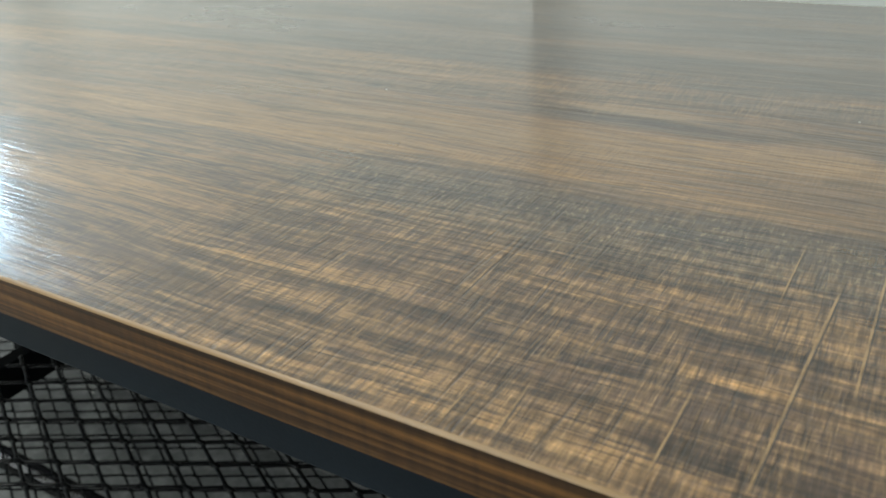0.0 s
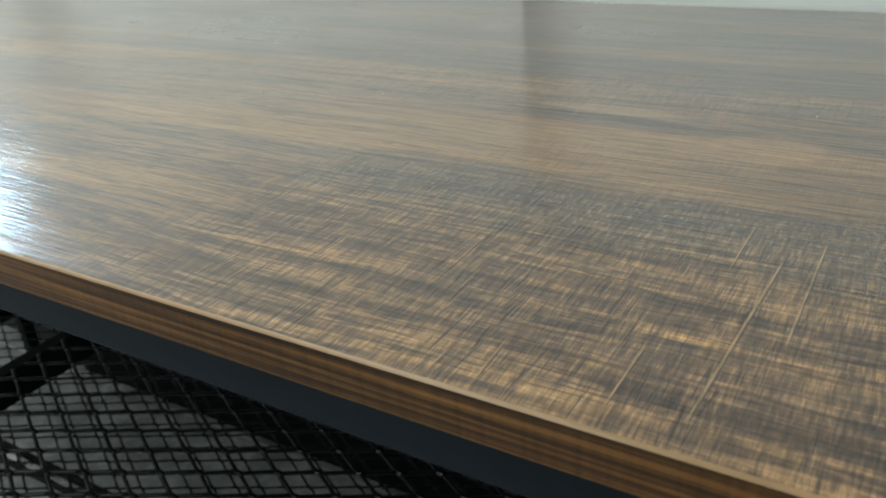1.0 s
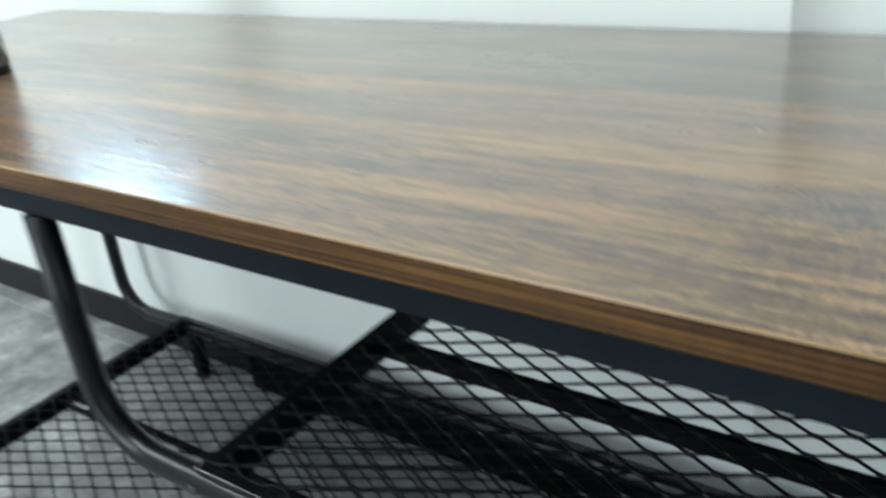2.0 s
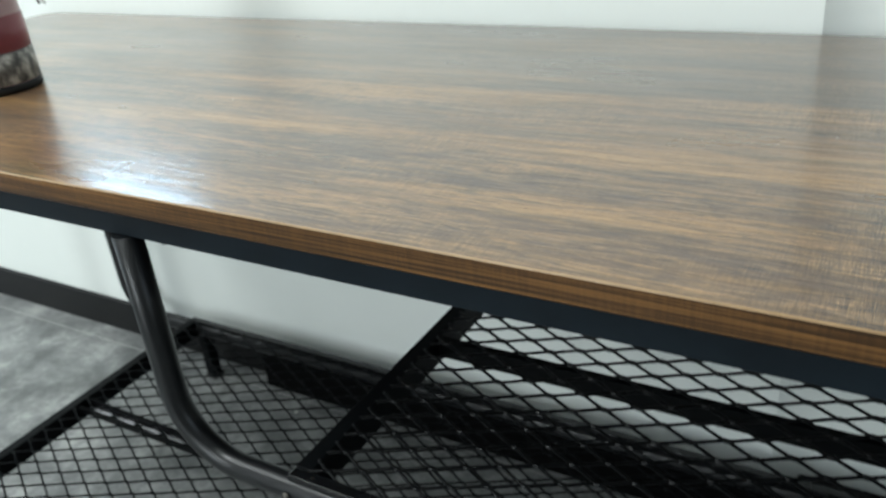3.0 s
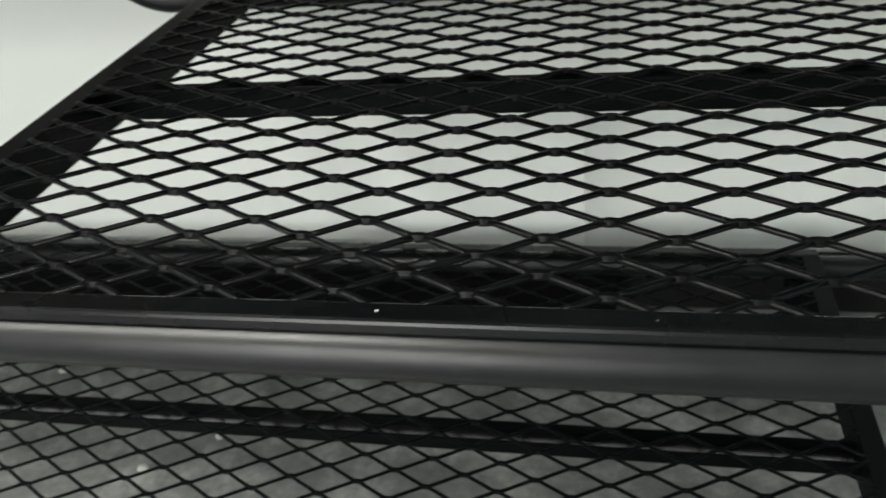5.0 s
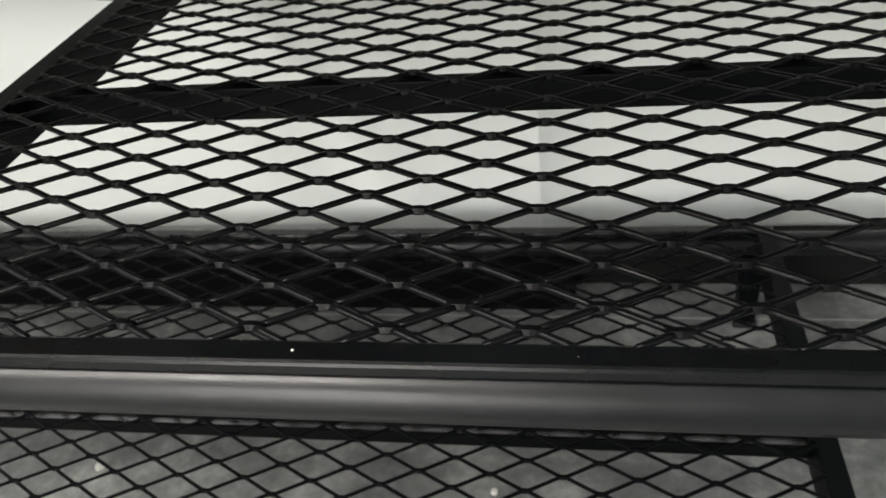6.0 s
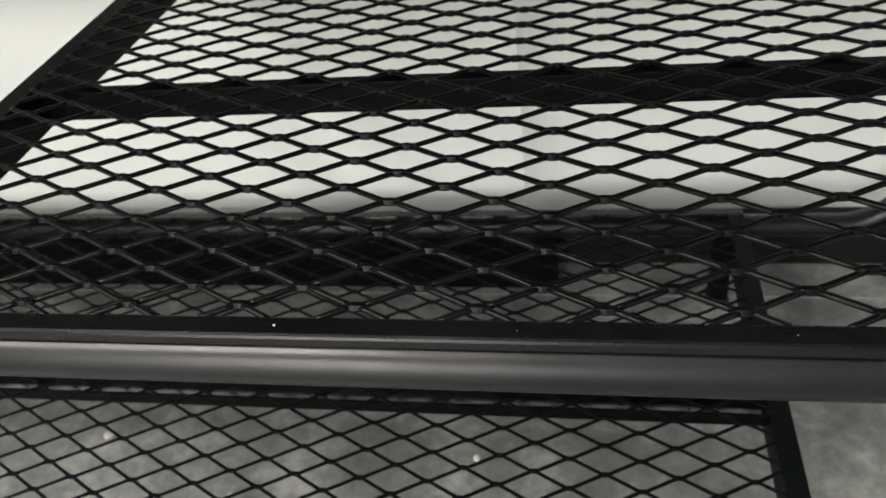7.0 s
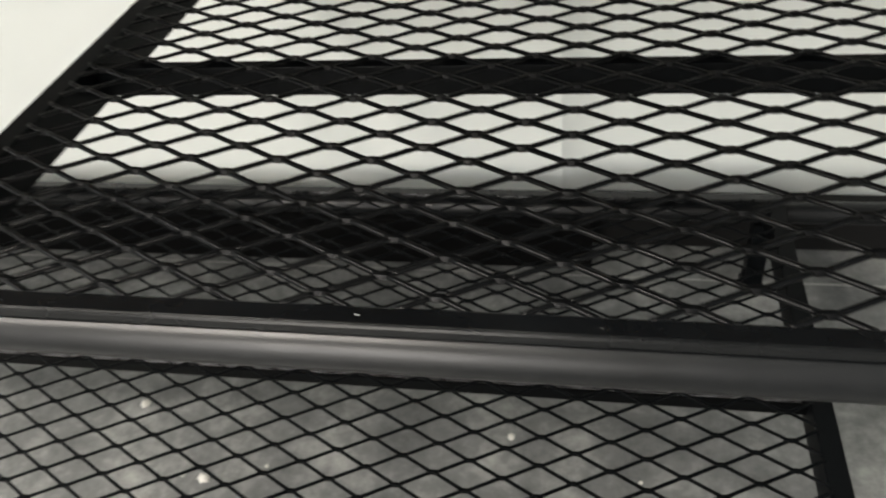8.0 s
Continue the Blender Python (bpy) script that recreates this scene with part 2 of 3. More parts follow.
    t.links.new(n.outputs[0], b.inputs["Coat Normal"])
    return m


def edge_laminate():
    m, t, b = material("edge_laminate")
    mid = noise_tex(t, coords(t, (3.0, 260, 330)), 1.0, 4, 0.65, 0.2)
    fine = noise_tex(t, coords(t, (14, 600, 700)), 1.0, 3, 0.6)
    cross = noise_tex(t, coords(t, (420, 12, 12)), 1.0, 2, 0.5)
    g = maths(t, "ADD", maths(t, "MULTIPLY", mid, 0.7), maths(t, "ADD", maths(t, "MULTIPLY", fine, 0.2), maths(t, "MULTIPLY", cross, 0.1)))
    c = ramp(t, g, [(0.38, (0.020, 0.0105, 0.0045)), (0.48, (0.060, 0.029, 0.0095)), (0.57, (0.140, 0.068, 0.020)), (0.70, (0.24, 0.122, 0.038))])
    t.links.new(c, b.inputs["Base Color"])
    b.inputs["Roughness"].default_value = 0.42
    b.inputs["Specular IOR Level"].default_value = 0.25
    bump(t, fine, 0.12, 0.001, b)
    return m


def black_steel(name, tone, rough, fleck, gloss, blue=0.2):
    m, t, b = material(name)
    n = noise_tex(t, coords(t, (1, 1, 1)), 900, 2, 0.6)
    w = noise_tex(t, coords(t, (1, 1, 1)), 14, 4, 0.6)
    c = mix(t, ramp(t, w, [(0.35, grey(0)), (0.75, grey(1))]), (tone * (1.0 - blue), tone, tone * (1.0 + blue)), (tone * 1.7 * (1.0 - blue), tone * 1.7, tone * 1.7 * (1.0 + blue)))
    t.links.new(c, b.inputs["Base Color"])
    t.links.new(ramp(t, w, [(0.3, grey(rough - 0.05)), (0.7, grey(rough + 0.08))]), b.inputs["Roughness"])
    b.inputs["Specular IOR Level"].default_value = gloss
    bump(t, n, fleck, 0.0003, b)
    return m


def wall_paint():
    m, t, b = material("wall_paint")
    w = noise_tex(t, coords(t, (1, 1, 1)), 2.2, 5, 0.6)
    f = noise_tex(t, coords(t, (1, 1, 1)), 120, 3, 0.6)
    c = mix(t, ramp(t, w, [(0.35, grey(0)), (0.7, grey(1))]), (0.765, 0.80, 0.76), (0.815, 0.845, 0.81))
    t.links.new(c, b.inputs["Base Color"])
    b.inputs["Roughness"].default_value = 0.55
    bump(t, f, 0.08, 0.001, b)
    return m


def floor_tile():
    m, t, b = material("grey_cement_tile")
    w = noise_tex(t, coords(t, (1, 1, 1)), 15, 4, 0.6, 0.2)
    f = noise_tex(t, coords(t, (1, 1, 1)), 85, 5, 0.7)
    g = maths(t, "ADD", maths(t, "MULTIPLY", w, 0.65), maths(t, "MULTIPLY", f, 0.35))
    c = ramp(t, g, [(0.36, (0.110, 0.114, 0.113)), (0.50, (0.195, 0.201, 0.198)), (0.65, (0.38, 0.385, 0.372))])
    t.links.new(c, b.inputs["Base Color"])
    t.links.new(ramp(t, f, [(0.3, grey(0.28)), (0.7, grey(0.42))]), b.inputs["Roughness"])
    bump(t, f, 0.1, 0.001, b)
    return m


def plain(name, colour, rough, vary=0.15, scale=30, metal=0.0):
    m, t, b = material(name)
    n = noise_tex(t, coords(t, (1, 1, 1)), scale, 4, 0.6)
    c = mix(t, n, tuple(v * (1 - vary) for v in colour), tuple(min(1, v * (1 + vary)) for v in colour))
    t.links.new(c, b.inputs["Base Color"])
    b.inputs["Roughness"].default_value, b.inputs["Metallic"].default_value = rough, metal
    bump(t, n, 0.05, 0.001, b)
    return m


WOOD, EDGE = wood_laminate(), edge_laminate()
# pale tan lip: the highlight on the chamfered edge is in its colour
LIP = plain("lit_laminate_lip", (0.33, 0.215, 0.105), 0.34, 0.35, 60)
STEEL = black_steel("black_powder_coated_steel", 0.0026, 0.42, 0.25, 0.07)
# lighter, bluer copy of the black steel: reflected sky is in its colour
FRAME_STEEL = black_steel("sky_tinted_frame_steel", 0.0095, 0.45, 0.25, 0.12, 0.38)
TUBE = black_steel("black_gloss_coated_tube", 0.0036, 0.33, 0.2, 0.42)
MESH = black_steel("black_coated_mesh", 0.0013, 0.36, 0.25, 0.15)
CHANNEL = black_steel("black_channel_steel", 0.0018, 0.40, 0.12, 0.08)
WEB = plain("grey_satin_steel", (0.36, 0.35, 0.375), 0.24, 0.2, 40, 1.0)
# less glossy copy of MESH that puts the lower shelf in shade
LOW_MESH = black_steel("black_shaded_mesh", 0.0022, 0.45, 0.25, 0.05)
RAIL_STEEL = black_steel("black_satin_rail_steel", 0.0026, 0.24, 0.12, 0.40)
PAINT, TILE = wall_paint(), floor_tile()
GROUT = plain("pale_grout", (0.42, 0.42, 0.40), 0.8, 0.2, 60)
BASE = plain("dark_baseboard_paint", (0.0065, 0.0065, 0.0065), 0.5, 0.25, 18)
BASE.node_tree.nodes["Principled BSDF"].inputs["Specular IOR Level"].default_value = 0.25
# DIM: unseen walls, darkened to cut the light they bounce back
DIM = plain("bounce_dimming_paint", (0.22, 0.215, 0.20), 0.7, 0.06, 4)
CEIL = plain("ceiling_paint", (0.62, 0.62, 0.60), 0.8, 0.03, 5)
BLACKWOOD = plain("black_board", (0.0034, 0.0034, 0.0035), 0.7, 0.3, 25)
BLACKWOOD.node_tree.nodes["Principled BSDF"].inputs["Specular IOR Level"].default_value = 0.05
ZINC = plain("dull_zinc_screw", (0.10, 0.095, 0.085), 0.5, 0.2, 300, 1.0)
CRUMB = plain("white_crumb", (0.66, 0.65, 0.60), 0.6, 0.1, 200)
PINK = plain("pink_glaze", (0.36, 0.225, 0.235), 0.3, 0.25, 18)
RED = plain("red_glaze", (0.185, 0.040, 0.052), 0.3, 0.35, 22)


def mottled_glaze():
    m, t, b = material("grey_mottled_glaze")
    n = noise_tex(t, coords(t, (1, 1, 0.8)), 75, 3, 0.55, 0.4)
    t.links.new(ramp(t, n, [(0.36, (0.035, 0.034, 0.032)), (0.48, (0.13, 0.125, 0.115)), (0.62, (0.42, 0.40, 0.36))]), b.inputs["Base Color"])
    b.inputs["Roughness"].default_value = 0.4
    bump(t, n, 0.1, 0.001, b)
    return m


STONE = mottled_glaze()
GREEN = plain("green_glaze", (0.05, 0.16, 0.035), 0.3, 0.3, 25)
TWIG = plain("dry_bark", (0.06, 0.05, 0.045), 0.8, 0.3, 90)
RUBBER = plain("black_rubber", (0.015, 0.015, 0.015), 0.7, 0.2, 80)


# ---- mesh helpers ----
def part(name, bm, mat, parent=None, label=""):
    me = bpy.data.meshes.new(name)
    bmesh.ops.recalc_face_normals(bm, faces=bm.faces)
    bm.to_mesh(me)
    bm.free()
    for mt in mat if isinstance(mat, (list, tuple)) else (mat,):
        me.materials.append(mt)
    ob = new(name, me)
    if parent:
        ob.parent = parent
    if label:
        ob["label"] = label
    return ob


def box(bm, x0, y0, z0, x1, y1, z1, bevel=0.0):
    vs = [bm.verts.new(p) for p in ((x0, y0, z0), (x1, y0, z0), (x1, y1, z0), (x0, y1, z0), (x0, y0, z1), (x1, y0, z1), (x1, y1, z1), (x0, y1, z1))]
    fs = [bm.faces.new([vs[i] for i in q]) for q in ((3, 2, 1, 0), (4, 5, 6, 7), (0, 1, 5, 4), (1, 2, 6, 5), (2, 3, 7, 6), (3, 0, 4, 7))]
    if bevel:
        edges = list({e for f in fs for e in f.edges})
        bmesh.ops.bevel(bm, geom=edges, offset=bevel, segments=2, affect="EDGES", profile=0.5)
    return bm


def block(x0, y0, z0, x1, y1, z1, bevel=0.0):
    return box(bmesh.new(), x0, y0, z0, x1, y1, z1, bevel)


def tube(points, r, sides=20):
    """A round tube along a line of points, capped."""
    bm = bmesh.new()
    pts = [Vector(p) for p in points]
    rings = []
    ref = None
    for i, p in enumerate(pts):
        d = (pts[min(i + 1, len(pts) - 1)] - pts[max(i - 1, 0)]).normalized()
        if ref is None:
            ref = d.orthogonal().normalized()
        ref = (ref - d * ref.dot(d)).normalized()
        side = d.cross(ref)
        rings.append([bm.verts.new(p + (ref * math.cos(a) + side * math.sin(a)) * r) for a in (2 * math.pi * k / sides for k in range(sides))])
    for a, b in zip(rings, rings[1:]):
        for k in range(sides):
            bm.faces.new((a[k], a[(k + 1) % sides], b[(k + 1) % sides], b[k])).smooth = True
    bm.faces.new(rings[0][::-1])
    bm.faces.new(rings[-1])
    return bm


def profile_bar(outline, a, b, to3, bevel=0.0007):
    """A straight bar: an outline of (u, v) swept from a to b; to3(s, u, v) gives the place."""
    bm = bmesh.new()
    r0 = [bm.verts.new(to3(a, u, v)) for u, v in outline]
    r1 = [bm.verts.new(to3(b, u, v)) for u, v in outline]
    n = len(outline)
    for k in range(n):
        bm.faces.new((r0[k], r0[(k + 1) % n], r1[(k + 1) % n], r1[k]))
    bm.faces.new(r0[::-1])
    bm.faces.new(r1)
    bmesh.ops.bevel(bm, geom=list(bm.edges), offset=bevel, segments=2, affect="EDGES", profile=0.5)
    return bm


# ---- room ----
ROOM_X0, ROOM_X1, ROOM_Y0, ROOM_Z = -4.4, 2.2, -5.0, 2.6


def structure(name, bm, mat, label, category):
    return tagged(part(name, bm, mat), label, category, kind="structure")


def wall_with_window(bm, x0, x1, y0, y1, wx0, wx1, wz0, wz1):
    box(bm, x0, y0, 0, wx0, y1, ROOM_Z)
    box(bm, wx1, y0, 0, x1, y1, ROOM_Z)
    box(bm, wx0, y0, 0, wx1, y1, wz0)
    box(bm, wx0, y0, wz1, wx1, y1, ROOM_Z)
    return bm


bm = wall_with_window(bmesh.new(), ROOM_X0, STEP_X, WALL_Y, WALL_Y + 0.14, -1.25, -0.66, 0.98, 1.26)
structure("wall_north", bm, PAINT, "smooth white painted wall behind the table", "wall")
# beyond the crease the wall sinks back gently and runs on flat
outline = [(STEP_X + 0.06 * k / 24, WALL_Y + 0.0004 + STEP * (1 - (1 - k / 24) ** 2.5)) for k in range(25)] + [(ROOM_X1, WALL_Y + STEP), (ROOM_X1, WALL_Y + 0.14), (STEP_X, WALL_Y + 0.14)]
bm = bmesh.new()
low, high = ([bm.verts.new((x, y, z)) for x, y in outline] for z in (0, ROOM_Z))
for k in range(len(outline)):
    n = (k + 1) % len(outline)
    bm.faces.new((low[k], low[n], high[n], high[k]))
bm.faces.new(low[::-1])
bm.faces.new(high)
structure("wall_north_recess", bm, PAINT, "white painted wall sunk slightly back beyond a crease", "wall")
bm = wall_with_window(bmesh.new(), ROOM_X0, ROOM_X1, ROOM_Y0 - 0.12, ROOM_Y0, -2.3, -0.2, 0.26, 2.54)
structure("wall_south", bm, DIM, "plain unseen wall, darkened to cut bounced light, with an opening", "wall")
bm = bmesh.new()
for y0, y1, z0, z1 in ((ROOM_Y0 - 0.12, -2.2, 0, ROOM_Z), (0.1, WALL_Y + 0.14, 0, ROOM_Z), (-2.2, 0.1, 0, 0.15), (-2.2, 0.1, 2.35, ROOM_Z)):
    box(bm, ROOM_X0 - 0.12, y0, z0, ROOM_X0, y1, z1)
structure("wall_west", bm, DIM, "plain unseen wall, darkened to cut bounced light, with an opening", "wall")
# the opening only lets the added east fill light in
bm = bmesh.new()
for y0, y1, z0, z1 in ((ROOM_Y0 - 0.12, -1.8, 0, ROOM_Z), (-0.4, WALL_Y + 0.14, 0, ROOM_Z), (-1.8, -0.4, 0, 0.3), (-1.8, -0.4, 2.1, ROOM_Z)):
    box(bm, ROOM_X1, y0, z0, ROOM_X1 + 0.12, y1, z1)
structure("wall_east", bm, DIM, "plain unseen wall, darkened to cut bounced light, with an opening", "wall")
structure("ceiling", block(ROOM_X0 - 0.12, ROOM_Y0 - 0.12, ROOM_Z, ROOM_X1 + 0.12, WALL_Y + 0.14, ROOM_Z + 0.1), CEIL, "plain white ceiling", "ceiling")
structure("baseboard", block(ROOM_X0, WALL_Y - 0.010, 0, STEP_X + 0.03, WALL_Y - 0.0003, BASE_H, 0.002), BASE, "black painted baseboard along the white wall", "baseboard")
structure("baseboard_recess", block(STEP_X + 0.031, WALL_Y + STEP - 0.012, 0, ROOM_X1, WALL_Y + STEP - 0.0003, BASE_H, 0.002), BASE, "black painted baseboard along the white wall", "baseboard")
floor = structure("floor", block(ROOM_X0 - 0.1, ROOM_Y0 - 0.1, -0.06, ROOM_X1 + 0.1, WALL_Y + 0.14, -0.0006), GROUT, "grey cement-look tile floor with pale joints", "floor")


# ---- table ----
def rounded_slab(x0, y0, z0, x1, y1, z1, r, bevel):
    bm = bmesh.new()
    pts = []
    for cx, cy, a0 in ((x1 - r, y0 + r, -90), (x1 - r, y1 - r, 0), (x0 + r, y1 - r, 90), (x0 + r, y0 + r, 180)):
        for k in range(9):
            a = radians(a0 + 90 * k / 8)
            pts.append((cx + r * math.cos(a), cy + r * math.sin(a)))
    rings = []
    for z, inset in ((z0, bevel), (z0 + bevel, 0), (z1 - bevel, 0), (z1 - bevel * 0.3, bevel * 0.3), (z1, bevel)):
        ring = []
        for (px, py), q in zip(pts, range(len(pts))):
            k = q // 9
            cx, cy = ((x1 - r, y0 + r), (x1 - r, y1 - r), (x0 + r, y1 - r), (x0 + r, y0 + r))[k]
            f = (r - inset) / r
            ring.append(bm.verts.new((cx + (px - cx) * f, cy + (py - cy) * f, z)))
        rings.append(ring)
    n = len(pts)
    for i, (a, b) in enumerate(zip(rings, rings[1:])):
        for k in range(n):
            f = bm.faces.new((a[k], a[(k + 1) % n], b[(k + 1) % n], b[k]))
            f.material_index = 1 if i < 2 else 2
            f.smooth = i >= 2
    bm.faces.new(rings[0][::-1]).material_index = 1
    bm.faces.new(rings[-1])
    return bm


table = tagged(new("console_table"), "industrial console table, brown wood-grain top, black steel frame, mesh shelves", "table")
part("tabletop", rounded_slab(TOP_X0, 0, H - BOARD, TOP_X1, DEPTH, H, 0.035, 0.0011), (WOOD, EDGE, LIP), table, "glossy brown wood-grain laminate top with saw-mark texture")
RZ1, RZ0 = H - BOARD - 0.0003, H - BOARD - RAIL
RIN = 0.0075
part("front_rail", block(TOP_X0 + 0.03, RIN, RZ0, TOP_X1 - 0.03, RIN + 0.02, RZ1, 0.001), FRAME_STEEL, table)
part("rear_rail", block(TOP_X0 + 0.03, DEPTH - RIN - 0.042, RZ0, TOP_X1 - 0.03, DEPTH - RIN - 0.022, RZ1, 0.001), FRAME_STEEL, table)
for sx in (TOP_X0 + 0.03, TOP_X1 - 0.05):
    part("side_rail", block(sx, RIN + 0.0202, RZ0, sx + 0.02, DEPTH - RIN - 0.0422, RZ1, 0.001), FRAME_STEEL, table)


def u_leg(x0, x1, y, z, r):
    """A tube that comes down from the rail, bends, runs along and goes up again."""
    pts = [(x0, y, RZ0), (x0, y, z + r + 0.05)]
    pts += [(x0 + r - r * math.cos(a), y, z + r - r * math.sin(a)) for a in (radians(90) * k / 12 for k in range(13))]
    pts += [(x1 - r + r * math.sin(a), y, z + r - r * math.cos(a)) for a in (radians(90) * k / 12 for k in range(13))]
    pts += [(x1, y, z + r + 0.05), (x1, y, RZ0)]
    return tube(pts, TUBE_R, 24)


UP_TZ, LO_TZ = 0.3721, 0.0957
UP_LEG0, UP_LEG1 = -0.113, 0.66
LO_LEG0, LO_LEG1 = -0.792, 0.646
for y in (UP_Y0 + 0.0057, UP_Y1 - 0.0057):
    part("shelf_tube", u_leg(UP_LEG0, UP_LEG1, y, UP_TZ, 0.062), TUBE, table, "bent black steel tube carrying the upper mesh shelf")
for y in (LO_Y0 + 0.0057, LO_Y1 - 0.0057):
    part("leg_tube", u_leg(LO_LEG0, LO_LEG1, y, LO_TZ, 0.062), TUBE, table, "bent black steel tube carrying the lower mesh shelf")
for x in (-0.622, 0.484):
    for y in (LO_Y0 + 0.0057, LO_Y1 - 0.0057):
        foot = part("foot", block(x - 0.009, y - 0.009, 0.006, x + 0.009, y + 0.009, LO_TZ - 0.0100, 0.001), STEEL, table, "short square black steel foot")
        part("foot_pad", block(x - 0.011, y - 0.011, 0.0, x + 0.011, y + 0.011, 0.006, 0.001), RUBBER, foot)


def expanded_mesh(x0, x1, y0, y1, z, nx, ny, pitch, row, k, lean):
    """Expanded metal: diamonds between slanted strands that meet in short thick knots. (nx, ny) is the place of one knot."""
    bm = bmesh.new()
    rnd = random.Random(5)

    def strand(p, q, w, h, lift):
        d = (q - p).normalized()
        s = Vector((-d.y, d.x, 0))
        up = Vector((0, 0, 1))
        rings = []
        for n, f in enumerate((0.0, 0.22, 0.5, 0.78, 1.0)):
            c = p.lerp(q, f) + up * lift * (f - 0.5)
            ww = w * (1.06 if n in (0, 4) else 1.0)
            tilt = radians(lean) if s.y > 0 else radians(-lean)
            a, b = s * math.cos(tilt) + up * math.sin(tilt), up * math.cos(tilt) - s * math.sin(tilt)
            rings.append([bm.verts.new(c + a * ww * u + b * h * v) for u, v in ((-0.5, -0.25), (0.0, -0.5), (0.5, -0.25), (0.5, 0.25), (0.0, 0.5), (-0.5, 0.25))])
        for r0, r1 in zip(rings, rings[1:]):
            for n in range(6):
                bm.faces.new((r0[n], r0[(n + 1) % 6], r1[(n + 1) % 6], r1[n])).smooth = True
        bm.faces.new(rings[0][::-1])
        bm.faces.new(rings[-1])

    def knot(c, l, w, h):
        rings = []
        for n in range(5):
            f = -1 + n / 2
            g = math.sqrt(max(0.0, 1 - (f * 0.93) ** 2))
            rings.append([bm.verts.new(c + Vector((f * l / 2, math.cos(a) * w / 2 * (0.35 + 0.65 * g), math.sin(a) * h / 2 * (0.4 + 0.6 * g)))) for a in (math.pi / 3 * j for j in range(6))])
        for r0, r1 in zip(rings, rings[1:]):
            for n in range(6):
                bm.faces.new((r0[n], r0[(n + 1) % 6], r1[(n + 1) % 6], r1[n]))
        bm.faces.new(rings[0][::-1])
        bm.faces.new(rings[-1])

    j0, j1 = math.ceil((y0 - ny) / row) - 1, math.floor((y1 - ny) / row) + 1
    for j in range(j0, j1 + 1):
        y = ny + j * row
        off = nx + (j % 2) * pitch / 2
        i0, i1 = math.ceil((x0 - off) / pitch), math.floor((x1 - off) / pitch)
        for i in range(i0 - 1, i1 + 2):
            x = off + i * pitch
            c = Vector((x + rnd.uniform(-0.0004, 0.0004), y + rnd.uniform(-0.0003, 0.0003), z))
            if x0 <= x <= x1 and y0 <= y <= y1:
                knot(c, 0.0112 * k, 0.0057 * k, 0.0048 * k)
            if j < j1:
                for sgn in (-1, 1):
                    p = Vector((x + sgn * 0.0020, y + 0.0007, z))
                    q = Vector((x + sgn * (pitch / 2 - 0.0020), y + row - 0.0007, z))
                    if max(p.x, q.x) > x0 and min(p.x, q.x) < x1:
                        for e in (p, q):
                            o = q if e is p else p
                            if e.x < x0 or e.x > x1:
                                lim = min(max(e.x, x0), x1)
                                f = (lim - o.x) / (e.x - o.x)
                                e.y = o.y + (e.y - o.y) * f
                                e.x = lim
                        if p.y < y0:
                            p = p.lerp(q, (y0 - p.y) / (q.y - p.y))
                        if q.y > y1:
                            q = p.lerp(q, (y1 - p.y) / (q.y - p.y))
                        if (q - p).length > 0.002:
                            strand(p, q, 0.0031 * k, 0.0024 * k, 0.0009)
    return bm


def shelf(x0, x1, y0, y1, z, nx, ny, label, cy, pitch, row, k, channel, lean, mat):
    """An expanded-metal sheet in a frame of angle bars, with a bar under its middle."""
    w, h, t, f = 0.0154, 0.0276, 0.0035, 0.0062
    net = part("mesh_shelf", expanded_mesh(x0 + 0.0135, x1 - 0.0135, y0 + 0.0102, y1 - 0.0102, z - 0.0004, nx, ny, pitch, row, k, lean), mat, table, label)
    flat = [(0, -f), (0, 0), (0.0115, 0), (0.0115, -f)]
    part("shelf_rail", profile_bar(flat, x0, x1, lambda s, u, v: (s, y0 + u, z + v), 0.0016), RAIL_STEEL, net)
    part("shelf_rail", profile_bar(flat, x0, x1, lambda s, u, v: (s, y1 - u, z + v), 0.0016), RAIL_STEEL, net)
    # angle at the ends: top leg flat, other leg down at its inner side; u inwards, v up
    ang = [(0, -t), (0, 0), (w, 0), (w, -h), (w - t, -h), (w - t, -t)]
    part("end_rail", profile_bar(ang, y0 + 0.0118, y1 - 0.0118, lambda s, u, v: (x0 + u, s, z + v)), STEEL, net)
    part("end_rail", profile_bar(ang, y0 + 0.0118, y1 - 0.0118, lambda s, u, v: (x1 - u, s, z + v)), STEEL, net)
    if channel:
        # an upward channel: front lip, sunk web, rear lip
        out = [(-0.0085, -0.0155), (-0.0085, -0.0042), (-0.0060, -0.0042), (-0.0060, -0.0132), (0.0105, -0.0132), (0.0105, -0.0042), (0.0130, -0.0042), (0.0130, -0.0155)]
        part("centre_bar", profile_bar(out, x0 + w + 0.0003, x1 - w - 0.0003, lambda s, u, v: (s, cy + u, z + v), 0.0004), CHANNEL, net, "narrow black steel channel under the mesh")
        part("channel_web", block(x0 + w + 0.001, cy - 0.0056, z - 0.0130, x1 - w - 0.001, cy + 0.0101, z - 0.0120, 0.0002), WEB, net, "satin grey inside of the channel")
    else:
        part("centre_bar", block(x0 + w + 0.0003, cy - 0.0043, z - 0.0212, x1 - w - 0.0003, cy + 0.0043, z - 0.0020, 0.0008), STEEL, net)
    return net


upper = shelf(UP_X0, UP_X1, UP_Y0, UP_Y1, UP_Z, 0.2186, 0.0938, "black expanded-metal mesh shelf in an angle-bar frame", 0.2188, 0.0479, 0.01165, 0.83, False, 20, MESH)
